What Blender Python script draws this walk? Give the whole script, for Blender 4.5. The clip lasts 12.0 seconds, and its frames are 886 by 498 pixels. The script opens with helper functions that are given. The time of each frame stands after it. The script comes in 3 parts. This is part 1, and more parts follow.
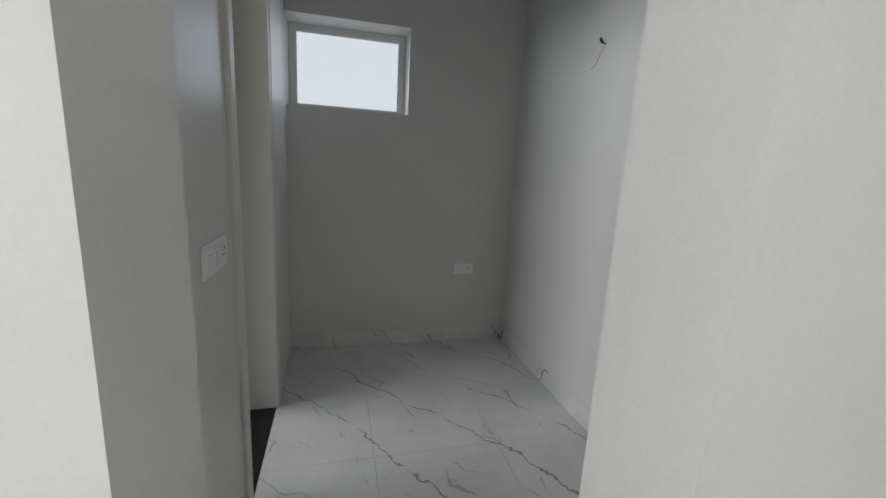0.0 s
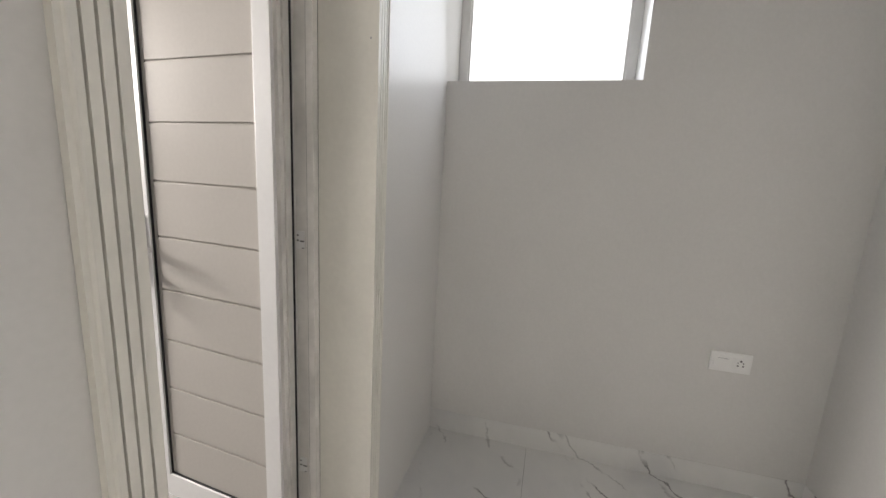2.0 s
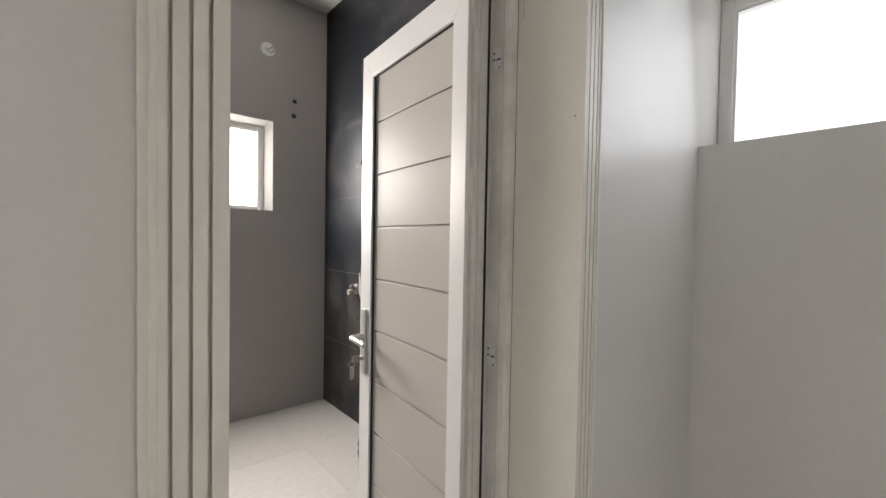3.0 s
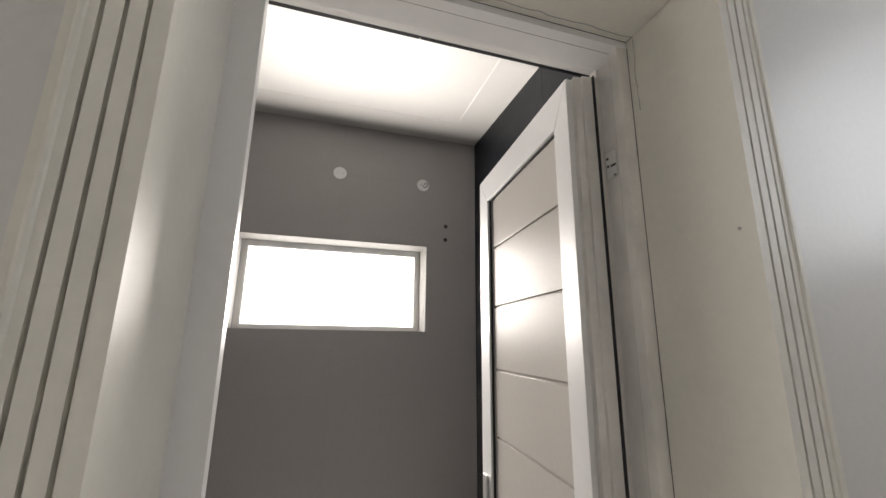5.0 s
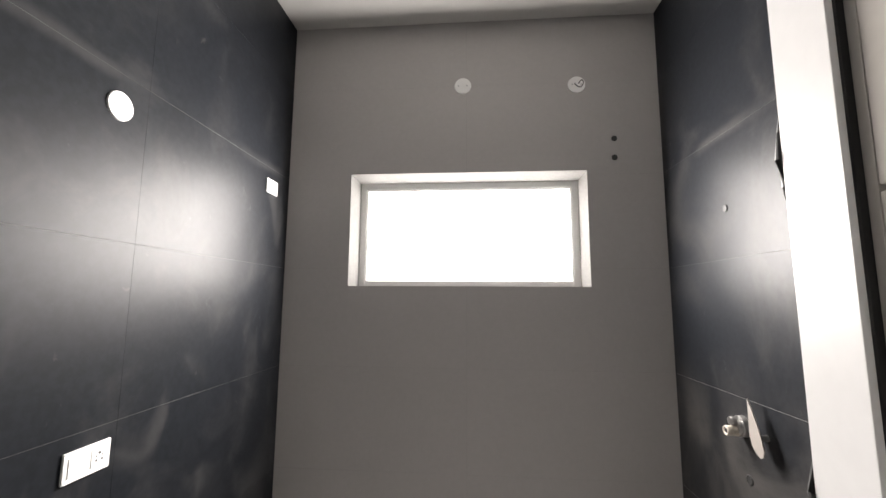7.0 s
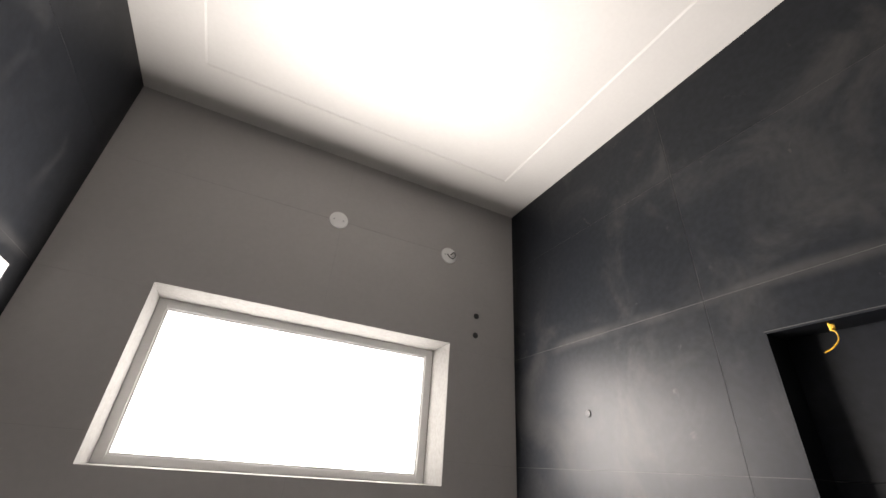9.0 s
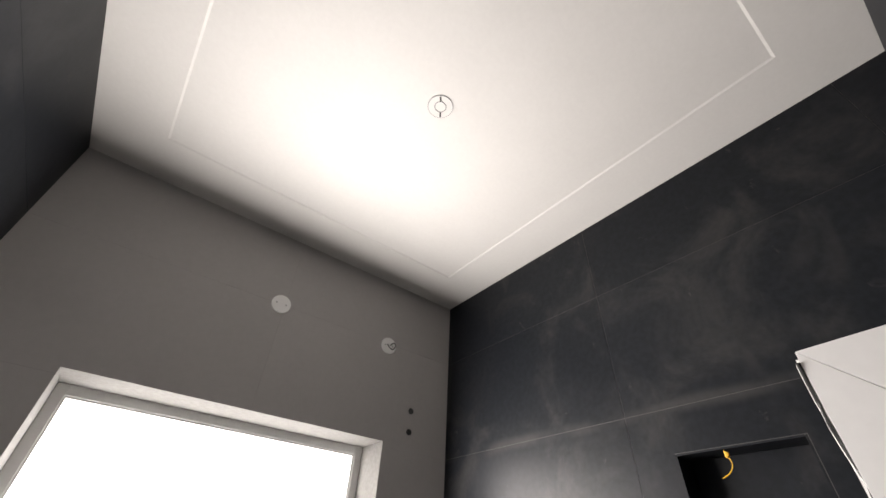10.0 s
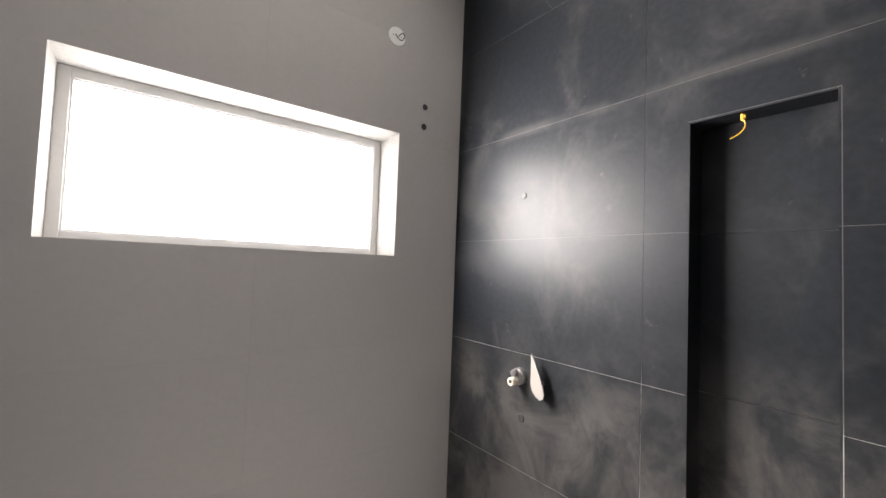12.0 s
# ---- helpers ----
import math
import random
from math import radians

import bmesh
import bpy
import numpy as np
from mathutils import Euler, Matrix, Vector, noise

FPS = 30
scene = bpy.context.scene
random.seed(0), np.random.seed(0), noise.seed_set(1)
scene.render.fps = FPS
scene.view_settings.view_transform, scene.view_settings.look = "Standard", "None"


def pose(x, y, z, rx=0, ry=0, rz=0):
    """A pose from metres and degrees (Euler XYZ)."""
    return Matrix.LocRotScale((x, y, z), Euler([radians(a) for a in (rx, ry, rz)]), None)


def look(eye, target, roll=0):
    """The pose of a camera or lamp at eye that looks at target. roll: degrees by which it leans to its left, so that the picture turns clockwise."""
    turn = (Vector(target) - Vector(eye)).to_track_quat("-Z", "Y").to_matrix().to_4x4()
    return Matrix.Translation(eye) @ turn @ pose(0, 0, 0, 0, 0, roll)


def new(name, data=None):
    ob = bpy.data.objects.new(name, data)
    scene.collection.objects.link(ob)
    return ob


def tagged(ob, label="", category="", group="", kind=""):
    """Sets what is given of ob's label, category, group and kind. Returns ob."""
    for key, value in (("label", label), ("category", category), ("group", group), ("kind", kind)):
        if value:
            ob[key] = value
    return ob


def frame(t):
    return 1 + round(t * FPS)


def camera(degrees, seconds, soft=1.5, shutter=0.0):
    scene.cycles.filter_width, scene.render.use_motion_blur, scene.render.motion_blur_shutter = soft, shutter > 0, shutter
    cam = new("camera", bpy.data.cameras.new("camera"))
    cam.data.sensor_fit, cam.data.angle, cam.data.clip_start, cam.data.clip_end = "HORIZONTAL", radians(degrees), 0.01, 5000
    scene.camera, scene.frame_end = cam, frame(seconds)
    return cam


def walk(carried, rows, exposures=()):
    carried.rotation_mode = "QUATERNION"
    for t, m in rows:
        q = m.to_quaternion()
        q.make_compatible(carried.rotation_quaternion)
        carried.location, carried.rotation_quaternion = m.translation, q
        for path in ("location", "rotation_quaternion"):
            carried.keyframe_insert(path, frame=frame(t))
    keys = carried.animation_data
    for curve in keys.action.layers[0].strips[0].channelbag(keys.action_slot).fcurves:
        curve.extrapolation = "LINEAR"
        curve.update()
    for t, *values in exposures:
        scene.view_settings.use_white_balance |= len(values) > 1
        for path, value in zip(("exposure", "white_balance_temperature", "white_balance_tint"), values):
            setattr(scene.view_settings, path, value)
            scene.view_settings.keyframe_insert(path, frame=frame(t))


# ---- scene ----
cam = camera(95.3, 12.0)
PATH = [
    (0, (-0.546, -0.321, 1.32), (1.35, -0.825, 0.929), 3.1),
    (0.5, (-0.262, -0.414, 1.282), (1.643, -0.866, 0.876), 3.5),
    (1, (0.01, -0.442, 1.265), (1.938, -0.807, 0.88), 3.4),
    (1.5, (0.277, -0.478, 1.265), (2.24, -0.524, 0.883), 3.2),
    (2, (0.522, -0.492, 1.272), (2.423, 0.008, 0.902), 3.0),
    (2.5, (0.68, -0.447, 1.306), (2.353, 0.597, 0.973), 2.5),
    (3, (0.796, -0.456, 1.345), (2.118, 1.044, 1.294), 1.0),
    (3.2, (0.826, -0.488, 1.385), (2.012, 1.121, 1.47), 1.0),
    (4.8, (1.011, -0.479, 1.452), (1.639, 1.363, 1.912), 0.8),
    (5, (1.043, -0.368, 1.459), (1.62, 1.493, 1.909), 0.6),
    (5.5, (1.097, -0.154, 1.465), (1.517, 1.757, 1.882), 0.4),
    (6, (1.18, 0.073, 1.445), (1.342, 2.037, 1.789), 0.2),
    (6.5, (1.224, 0.297, 1.445), (1.13, 2.277, 1.713), 0.2),
    (6.7, (1.221, 0.338, 1.451), (1.057, 2.317, 1.693), 0.3),
    (8.3, (1.167, 0.761, 1.537), (1.438, 2.691, 1.987), 3.5),
    (8.5, (1.107, 0.79, 1.538), (1.537, 2.649, 2.136), 4.0),
    (9, (0.883, 0.799, 1.597), (1.615, 2.39, 2.563), 4.3),
    (9.5, (0.703, 0.751, 1.666), (1.584, 2.055, 2.901), 3.3),
    (10, (0.688, 0.731, 1.675), (1.619, 1.978, 2.932), 3.0),
    (10.5, (0.709, 0.743, 1.641), (1.727, 2.092, 2.71), 2.7),
    (11, (0.719, 0.773, 1.597), (1.831, 2.238, 2.382), 2.4),
    (11.5, (0.741, 0.799, 1.553), (1.911, 2.357, 2.003), 2.4),
    (12, (0.747, 0.836, 1.49), (1.952, 2.429, 1.577), 2.2),
]
EXPOSURE = [
    (0, -0.2, 6250, 9),
    (0.5, 0.38, 6500, 11),
    (1, 0.85, 6750, 12),
    (1.5, 1.0, 6850, 12),
    (2, 1.15, 6850, 13),
    (3, 1.0, 6900, 13),
    (5, 0.75, 6950, 13),
    (5.5, 0.72, 6900, 13),
    (6, 0.72, 6800, 13),
    (6.5, 1.0, 6800, 13),
    (8.5, 1.2, 7000, 15),
    (9.5, 0.5, 6950, 14),
    (10.5, 0.65, 6850, 15),
    (11, 0.9, 6800, 15),
    (11.5, 1.3, 6800, 15),
    (12, 1.65, 6800, 14),
]
walk(cam, [(t, look(eye, target, roll)) for t, eye, target, roll in PATH], EXPOSURE)

# ---- world and light ----
world = bpy.data.worlds.new("sky")
scene.world = world
world.use_nodes = True
wn = world.node_tree.nodes
sky = wn.new("ShaderNodeTexSky")
sky.sky_type, sky.sun_disc = "NISHITA", False
sky.sun_elevation, sky.sun_rotation = radians(40), radians(60)
world.node_tree.links.new(sky.outputs[0], wn["Background"].inputs[0])
wn["Background"].inputs[1].default_value = 0.1


BX0, BX1, BY0, BY1 = 0.061, 2.304, 0.31, 2.768   # bathroom, faces of the tiles
NX, NY = 2.316, -1.597            # passage: end wall and side wall
BATH_SKY, PASSAGE_SKY, ROOM_SKY = 5.0, 1.0, 15   # brightness of the sky behind three frosted windows, the room's unseen and added


def window_light(name, m, width, height, power, colour, spread):
    """The sky's light, standing in a window's opening."""
    data = bpy.data.lights.new(name, "AREA")
    data.shape, data.size, data.size_y, data.energy, data.color = "RECTANGLE", width, height, power, colour
    data.spread = radians(spread)
    ob = new(name, data)
    ob.matrix_world = m


window_light("bath_daylight", look((1.166, BY1 - 0.016, 1.881), (1.166, 0, 1.74)), 1.4, 0.67, 66, (1.0, 0.985, 0.965), 180)
window_light("passage_daylight", look((NX + 0.03, -0.43, 1.938), (0, -0.9, 1.3)), 0.56, 0.5, 1.9, (0.8, 0.89, 1.0), 180)

# ---- materials ----


def material(name, colour, rough=0.5, metal=0.0, spec=0.5, grain=(0, 0), relief=(0, 0), blotch=(0, 0), rough_var=0.0):
    """Colour varied by a fine grain (scale, amount) and large blotches, with a fine relief (scale, strength)."""
    mat = bpy.data.materials.new(name)
    mat.use_nodes = True
    nt = mat.node_tree
    p = nt.nodes["Principled BSDF"]
    p.inputs["Base Color"].default_value = (*colour, 1)
    p.inputs["Roughness"].default_value = rough
    p.inputs["Metallic"].default_value = metal
    p.inputs["Specular IOR Level"].default_value = spec
    coord = nt.nodes.new("ShaderNodeTexCoord").outputs["Object"]
    last = None
    for scale, amount in (grain, blotch):
        if not amount:
            continue
        n = nt.nodes.new("ShaderNodeTexNoise")
        n.inputs["Scale"].default_value, n.inputs["Detail"].default_value = scale, 4
        nt.links.new(coord, n.inputs["Vector"])
        ramp = nt.nodes.new("ShaderNodeMapRange")
        ramp.inputs["From Min"].default_value, ramp.inputs["From Max"].default_value = 0.3, 0.7
        ramp.inputs["To Min"].default_value, ramp.inputs["To Max"].default_value = 1 - amount, 1 + amount
        nt.links.new(n.outputs[0], ramp.inputs[0])
        mul = nt.nodes.new("ShaderNodeVectorMath")
        mul.operation = "MULTIPLY"
        if last is None:
            mul.inputs[0].default_value = colour
        else:
            nt.links.new(last, mul.inputs[0])
        nt.links.new(ramp.outputs[0], mul.inputs[1])
        last = mul.outputs[0]
        if rough_var:
            rr = nt.nodes.new("ShaderNodeMapRange")
            rr.inputs["From Min"].default_value, rr.inputs["From Max"].default_value = 0.3, 0.7
            rr.inputs["To Min"].default_value, rr.inputs["To Max"].default_value = rough - rough_var, rough + rough_var
            nt.links.new(n.outputs[0], rr.inputs[0])
            nt.links.new(rr.outputs[0], p.inputs["Roughness"])
    if last is not None:
        nt.links.new(last, p.inputs["Base Color"])
    if relief[1]:
        n = nt.nodes.new("ShaderNodeTexNoise")
        n.inputs["Scale"].default_value, n.inputs["Detail"].default_value = relief[0], 5
        nt.links.new(coord, n.inputs["Vector"])
        b = nt.nodes.new("ShaderNodeBump")
        b.inputs["Strength"].default_value, b.inputs["Distance"].default_value = relief[1], 0.004
        nt.links.new(n.outputs[0], b.inputs["Height"])
        nt.links.new(b.outputs[0], p.inputs["Normal"])
    return mat


def world_coord(nt):
    return nt.nodes.new("ShaderNodeNewGeometry").outputs["Position"]


def noise_at(nt, vector, scale, detail=4, rough=0.5, warp=0.0):
    n = nt.nodes.new("ShaderNodeTexNoise")
    n.inputs["Scale"].default_value, n.inputs["Detail"].default_value = scale, detail
    n.inputs["Roughness"].default_value, n.inputs["Distortion"].default_value = rough, warp
    nt.links.new(vector, n.inputs["Vector"])
    return n.outputs[0]


def ramped(nt, value, lo, hi, a=0.0, b=1.0):
    r = nt.nodes.new("ShaderNodeMapRange")
    r.interpolation_type = "SMOOTHSTEP"
    for k, v in zip(("From Min", "From Max", "To Min", "To Max"), (lo, hi, a, b)):
        r.inputs[k].default_value = v
    nt.links.new(value, r.inputs[0])
    return r.outputs[0]


def maths(nt, op, a, b=None):
    m = nt.nodes.new("ShaderNodeMath")
    m.operation = op
    for i, v in enumerate((a, b)):
        if v is None:
            continue
        if isinstance(v, (int, float)):
            m.inputs[i].default_value = v
        else:
            nt.links.new(v, m.inputs[i])
    return m.outputs[0]


def mixed(nt, fac, a, b):
    m = nt.nodes.new("ShaderNodeMix")
    m.data_type = "RGBA"
    nt.links.new(fac, m.inputs[0])
    for i, v in ((6, a), (7, b)):
        if isinstance(v, tuple):
            m.inputs[i].default_value = (*v, 1)
        else:
            nt.links.new(v, m.inputs[i])
    return m.outputs[2]


def marble(name):
    """White vitrified marble tile: grey clouds and broken dark diagonal veins."""
    mat = bpy.data.materials.new(name)
    mat.use_nodes = True
    nt = mat.node_tree
    p = nt.nodes["Principled BSDF"]
    pos = world_coord(nt)
    def across(nx, ny, nz):
        d = nt.nodes.new("ShaderNodeVectorMath")
        d.operation = "DOT_PRODUCT"
        nt.links.new(pos, d.inputs[0])
        d.inputs[1].default_value = (nx, ny, nz)
        return d.outputs["Value"]

    v = pos
    lines = []
    for (nx, ny, nz), freq, amp, wob, width, lo, hi, seed in (((0.62, -0.78, 0.5), 2.6, 0.9, 1.6, 0.014, 0.44, 0.54, 0.0), ((0.75, -0.6, 0.6), 4.3, 1.2, 2.0, 0.016, 0.52, 0.62, 0.37), ((0.3, -0.9, 0.5), 3.1, 1.1, 1.8, 0.02, 0.5, 0.6, 0.71)):
        big = noise_at(nt, pos, wob, 2, 0.5)
        fine = noise_at(nt, pos, 13, 3, 0.6)
        q = maths(nt, "ADD", maths(nt, "MULTIPLY", across(nx, ny, nz), freq), maths(nt, "MULTIPLY", big, amp))
        q = maths(nt, "ADD", maths(nt, "ADD", q, maths(nt, "MULTIPLY", fine, 0.24)), seed)
        d = maths(nt, "ABSOLUTE", maths(nt, "SUBTRACT", maths(nt, "FRACT", q), 0.5))
        line = ramped(nt, d, width * 0.2, width * 1.5, 1.0, 0.0)
        keep = ramped(nt, noise_at(nt, pos, 2.3 + 3 * seed, 3, 0.6), lo, hi)
        lines.append(maths(nt, "MULTIPLY", line, keep))
    veins = maths(nt, "MAXIMUM", lines[0], maths(nt, "MULTIPLY", maths(nt, "MAXIMUM", lines[1], lines[2]), 0.55))
    cloud = ramped(nt, noise_at(nt, v, 1.6, 5, 0.6, 0.6), 0.35, 0.75)
    col = mixed(nt, cloud, (0.74, 0.735, 0.72), (0.6, 0.6, 0.6))
    col = mixed(nt, maths(nt, "MULTIPLY", veins, 0.75), col, (0.09, 0.085, 0.09))
    nt.links.new(col, p.inputs["Base Color"])
    p.inputs["Roughness"].default_value = 0.28
    return mat


def slate_tile(name, colour, chalk, rough, amount, spec=0.5, grain=0.15, band=None, dust_lift=None):
    """Matt large-format wall tile with chalky smears left from grouting."""
    mat = bpy.data.materials.new(name)
    mat.use_nodes = True
    nt = mat.node_tree
    p = nt.nodes["Principled BSDF"]
    pos = world_coord(nt)
    mp = nt.nodes.new("ShaderNodeMapping")
    mp.inputs["Scale"].default_value = (1.0, 1.0, 0.85)
    mp.inputs["Rotation"].default_value = (radians(35), radians(20), 0)
    nt.links.new(pos, mp.inputs[0])
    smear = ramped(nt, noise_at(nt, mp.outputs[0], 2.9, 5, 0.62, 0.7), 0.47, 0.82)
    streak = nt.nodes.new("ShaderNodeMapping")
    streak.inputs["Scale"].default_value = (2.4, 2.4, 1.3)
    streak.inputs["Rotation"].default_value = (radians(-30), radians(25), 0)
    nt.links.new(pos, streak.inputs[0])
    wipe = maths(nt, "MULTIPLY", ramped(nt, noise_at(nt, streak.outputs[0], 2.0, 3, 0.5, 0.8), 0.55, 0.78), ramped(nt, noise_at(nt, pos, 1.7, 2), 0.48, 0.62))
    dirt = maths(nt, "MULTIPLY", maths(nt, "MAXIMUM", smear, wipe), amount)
    if band:
        # a wide wipe of grout along one joint, broken up
        xyz = nt.nodes.new("ShaderNodeSeparateXYZ")
        nt.links.new(pos, xyz.inputs[0])
        off = maths(nt, "ABSOLUTE", maths(nt, "SUBTRACT", maths(nt, "ADD", xyz.outputs[2], maths(nt, "MULTIPLY", noise_at(nt, pos, 5, 3), 0.04)), band + 0.02))
        line = maths(nt, "MULTIPLY", ramped(nt, off, 0.0, 0.045, 0.16, 0.0), ramped(nt, noise_at(nt, pos, 2.6, 3), 0.4, 0.6))
        dirt = maths(nt, "MAXIMUM", dirt, line)
        # small dabs of dried grout
        dabs = maths(nt, "MULTIPLY", ramped(nt, noise_at(nt, mp.outputs[0], 13, 4, 0.6, 0.5), 0.66, 0.78), 0.25)
        dirt = maths(nt, "MAXIMUM", dirt, dabs)
        if dust_lift:
            # a film of dried cement dust splashed over the lower rows, plus painted-in light
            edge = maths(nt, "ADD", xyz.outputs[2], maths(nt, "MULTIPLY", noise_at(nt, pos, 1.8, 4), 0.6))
            film = maths(nt, "MULTIPLY", ramped(nt, edge, dust_lift + 0.1, dust_lift + 0.6, 0.34, 0.0), ramped(nt, noise_at(nt, mp.outputs[0], 3.6, 6, 0.65, 0.5), 0.36, 0.64, 0.2, 1.15))
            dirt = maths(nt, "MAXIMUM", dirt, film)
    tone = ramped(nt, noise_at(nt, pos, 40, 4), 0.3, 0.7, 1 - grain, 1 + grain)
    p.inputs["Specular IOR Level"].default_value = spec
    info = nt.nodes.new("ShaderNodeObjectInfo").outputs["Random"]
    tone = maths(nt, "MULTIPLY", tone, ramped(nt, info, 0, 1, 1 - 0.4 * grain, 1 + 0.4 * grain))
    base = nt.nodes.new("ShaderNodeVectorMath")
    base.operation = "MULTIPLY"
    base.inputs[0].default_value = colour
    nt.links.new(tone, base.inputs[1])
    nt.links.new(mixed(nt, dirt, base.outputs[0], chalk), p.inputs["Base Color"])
    nt.links.new(ramped(nt, dirt, 0.0, 0.5, rough, rough + 0.2), p.inputs["Roughness"])
    b = nt.nodes.new("ShaderNodeBump")
    b.inputs["Strength"].default_value, b.inputs["Distance"].default_value = 0.03, 0.003
    nt.links.new(noise_at(nt, pos, 60, 4), b.inputs["Height"])
    nt.links.new(b.outputs[0], p.inputs["Normal"])
    return mat


def part_grouted(name, height):
    """Joints filled with pale grout up to a height, still open and dark above it."""
    mat = bpy.data.materials.new(name)
    mat.use_nodes = True
    nt = mat.node_tree
    p = nt.nodes["Principled BSDF"]
    xyz = nt.nodes.new("ShaderNodeSeparateXYZ")
    nt.links.new(world_coord(nt), xyz.inputs[0])
    level = maths(nt, "ADD", xyz.outputs[2], maths(nt, "MULTIPLY", noise_at(nt, world_coord(nt), 6), 0.2))
    nt.links.new(mixed(nt, ramped(nt, level, height + 0.05, height + 0.2), (0.36, 0.35, 0.335), (0.07, 0.07, 0.068)), p.inputs["Base Color"])
    p.inputs["Roughness"].default_value = 0.85
    return mat


def frosted(name):
    """Frosted window glass that passes daylight, with a faint sheen."""
    mat = bpy.data.materials.new(name)
    mat.use_nodes = True
    nt = mat.node_tree
    nt.nodes.remove(nt.nodes["Principled BSDF"])
    clear = nt.nodes.new("ShaderNodeBsdfTransparent")
    clear.inputs[0].default_value = (0.96, 0.97, 0.97, 1)
    gloss = nt.nodes.new("ShaderNodeBsdfGlossy")
    gloss.inputs["Roughness"].default_value = 0.3
    mix = nt.nodes.new("ShaderNodeMixShader")
    mix.inputs[0].default_value = 0.05
    nt.links.new(clear.outputs[0], mix.inputs[1])
    nt.links.new(gloss.outputs[0], mix.inputs[2])
    nt.links.new(mix.outputs[0], nt.nodes["Material Output"].inputs[0])
    return mat


PLASTER = material("grey_white_wall_paint", (0.66, 0.65, 0.635), 0.42, grain=(90, 0.02), blotch=(1.3, 0.03), relief=(140, 0.05))
ROOM_WHITE = material("white_wall_paint", (0.7, 0.69, 0.67), 0.55, grain=(90, 0.02), blotch=(1.1, 0.02), relief=(120, 0.06))
CEILING = material("white_ceiling_paint", (0.62, 0.61, 0.592), 0.6, grain=(60, 0.015), blotch=(1.4, 0.03), relief=(90, 0.1))
CREAM = material("cream_door_lining", (0.74, 0.72, 0.66), 0.42, spec=0.2, grain=(70, 0.02), blotch=(3, 0.05), relief=(60, 0.1))
UPVC = material("white_plastic_profile", (0.75, 0.745, 0.74), 0.34, spec=0.35, grain=(50, 0.015), blotch=(2, 0.03))
DUSTY = material("dusty_plastic_profile", (0.72, 0.7, 0.67), 0.42, grain=(30, 0.05), blotch=(6, 0.12))
PANEL = material("off_white_door_panel", (0.5, 0.473, 0.44), 0.32, spec=0.025, grain=(80, 0.02), blotch=(1.6, 0.03), relief=(70, 0.05))
RUBBER = material("black_rubber_seal", (0.012, 0.012, 0.012), 0.6)
GRANITE = material("black_granite", (0.012, 0.012, 0.013), 0.22, grain=(160, 0.5))
PLATE = material("white_switch_plastic", (0.86, 0.86, 0.85), 0.3, blotch=(9, 0.02))
SLOT = material("dark_socket_slot", (0.03, 0.03, 0.03), 0.6)
MARK = material("grey_print", (0.35, 0.35, 0.36), 0.6)
CHROME = material("chrome", (0.7, 0.69, 0.67), 0.22, metal=1.0, blotch=(30, 0.1))
STEEL = material("dull_steel", (0.45, 0.44, 0.43), 0.4, metal=1.0, blotch=(40, 0.2))
GROUT = material("pale_grout", (0.08, 0.08, 0.078), 0.8, grain=(60, 0.15), blotch=(2.2, 0.85))
GREYGROUT = material("grey_grout", (0.3, 0.29, 0.28), 0.8, grain=(60, 0.1))
SATIN = material("satin_silver_handle", (0.6, 0.59, 0.58), 0.36, metal=0.5, blotch=(20, 0.05))
WIRE = material("dark_wire", (0.03, 0.03, 0.035), 0.5)
YELLOW = material("yellow_wire", (0.7, 0.4, 0.03), 0.4)
TAPE = material("white_thread_tape", (0.56, 0.51, 0.44), 0.7, grain=(60, 0.15), relief=(80, 0.3))
COVER = material("pale_cover_plastic", (0.28, 0.255, 0.235), 0.6, blotch=(12, 0.06))
EAST_GROUT = part_grouted("part_filled_grout", 1.08)
MARBLE = marble("white_marble_tile")
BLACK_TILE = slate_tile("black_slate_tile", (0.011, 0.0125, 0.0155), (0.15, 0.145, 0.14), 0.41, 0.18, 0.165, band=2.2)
# east wall: dust whose pale tone also makes up for weak light low down
DUSTY_LIFTED_TILE = slate_tile("dusty_lifted_black_slate_tile", (0.011, 0.0125, 0.0155), (0.15, 0.14, 0.13), 0.41, 0.18, 0.165, band=2.2, dust_lift=1.0)
GREY_TILE = slate_tile("grey_stone_tile", (0.42, 0.405, 0.398), (0.46, 0.448, 0.441), 0.55, 0.35, 0.3, 0.015)
FLOOR_TILE = slate_tile("grey_floor_tile", (0.43, 0.416, 0.402), (0.48, 0.468, 0.455), 0.42, 0.3, 0.4, 0.04)
FROST = frosted("frosted_glass")

# ---- mesh helpers ----


def box(bm, x0, x1, y0, y1, z0, z1, bevel=0.0):
    made = bmesh.ops.create_cube(bm, size=1, matrix=Matrix.Translation(((x0 + x1) / 2, (y0 + y1) / 2, (z0 + z1) / 2)) @ Matrix.Diagonal((x1 - x0, y1 - y0, z1 - z0, 1)))
    if bevel:
        edges = list({e for v in made["verts"] for e in v.link_edges})
        bmesh.ops.bevel(bm, geom=edges, offset=bevel, segments=2, affect="EDGES", profile=0.5)
    return bm


def boxes(*rows, bevel=0.0):
    bm = bmesh.new()
    for r in rows:
        box(bm, *r, bevel=bevel)
    return bm


def rod(bm, a, b, r0, r1=None, n=20):
    """A capped round bar from a to b."""
    a, b = Vector(a), Vector(b)
    m = Matrix.Translation((a + b) / 2) @ (b - a).to_track_quat("Z", "Y").to_matrix().to_4x4()
    bmesh.ops.create_cone(bm, cap_ends=True, segments=n, radius1=r0, radius2=r0 if r1 is None else r1, depth=(b - a).length, matrix=m)
    return bm


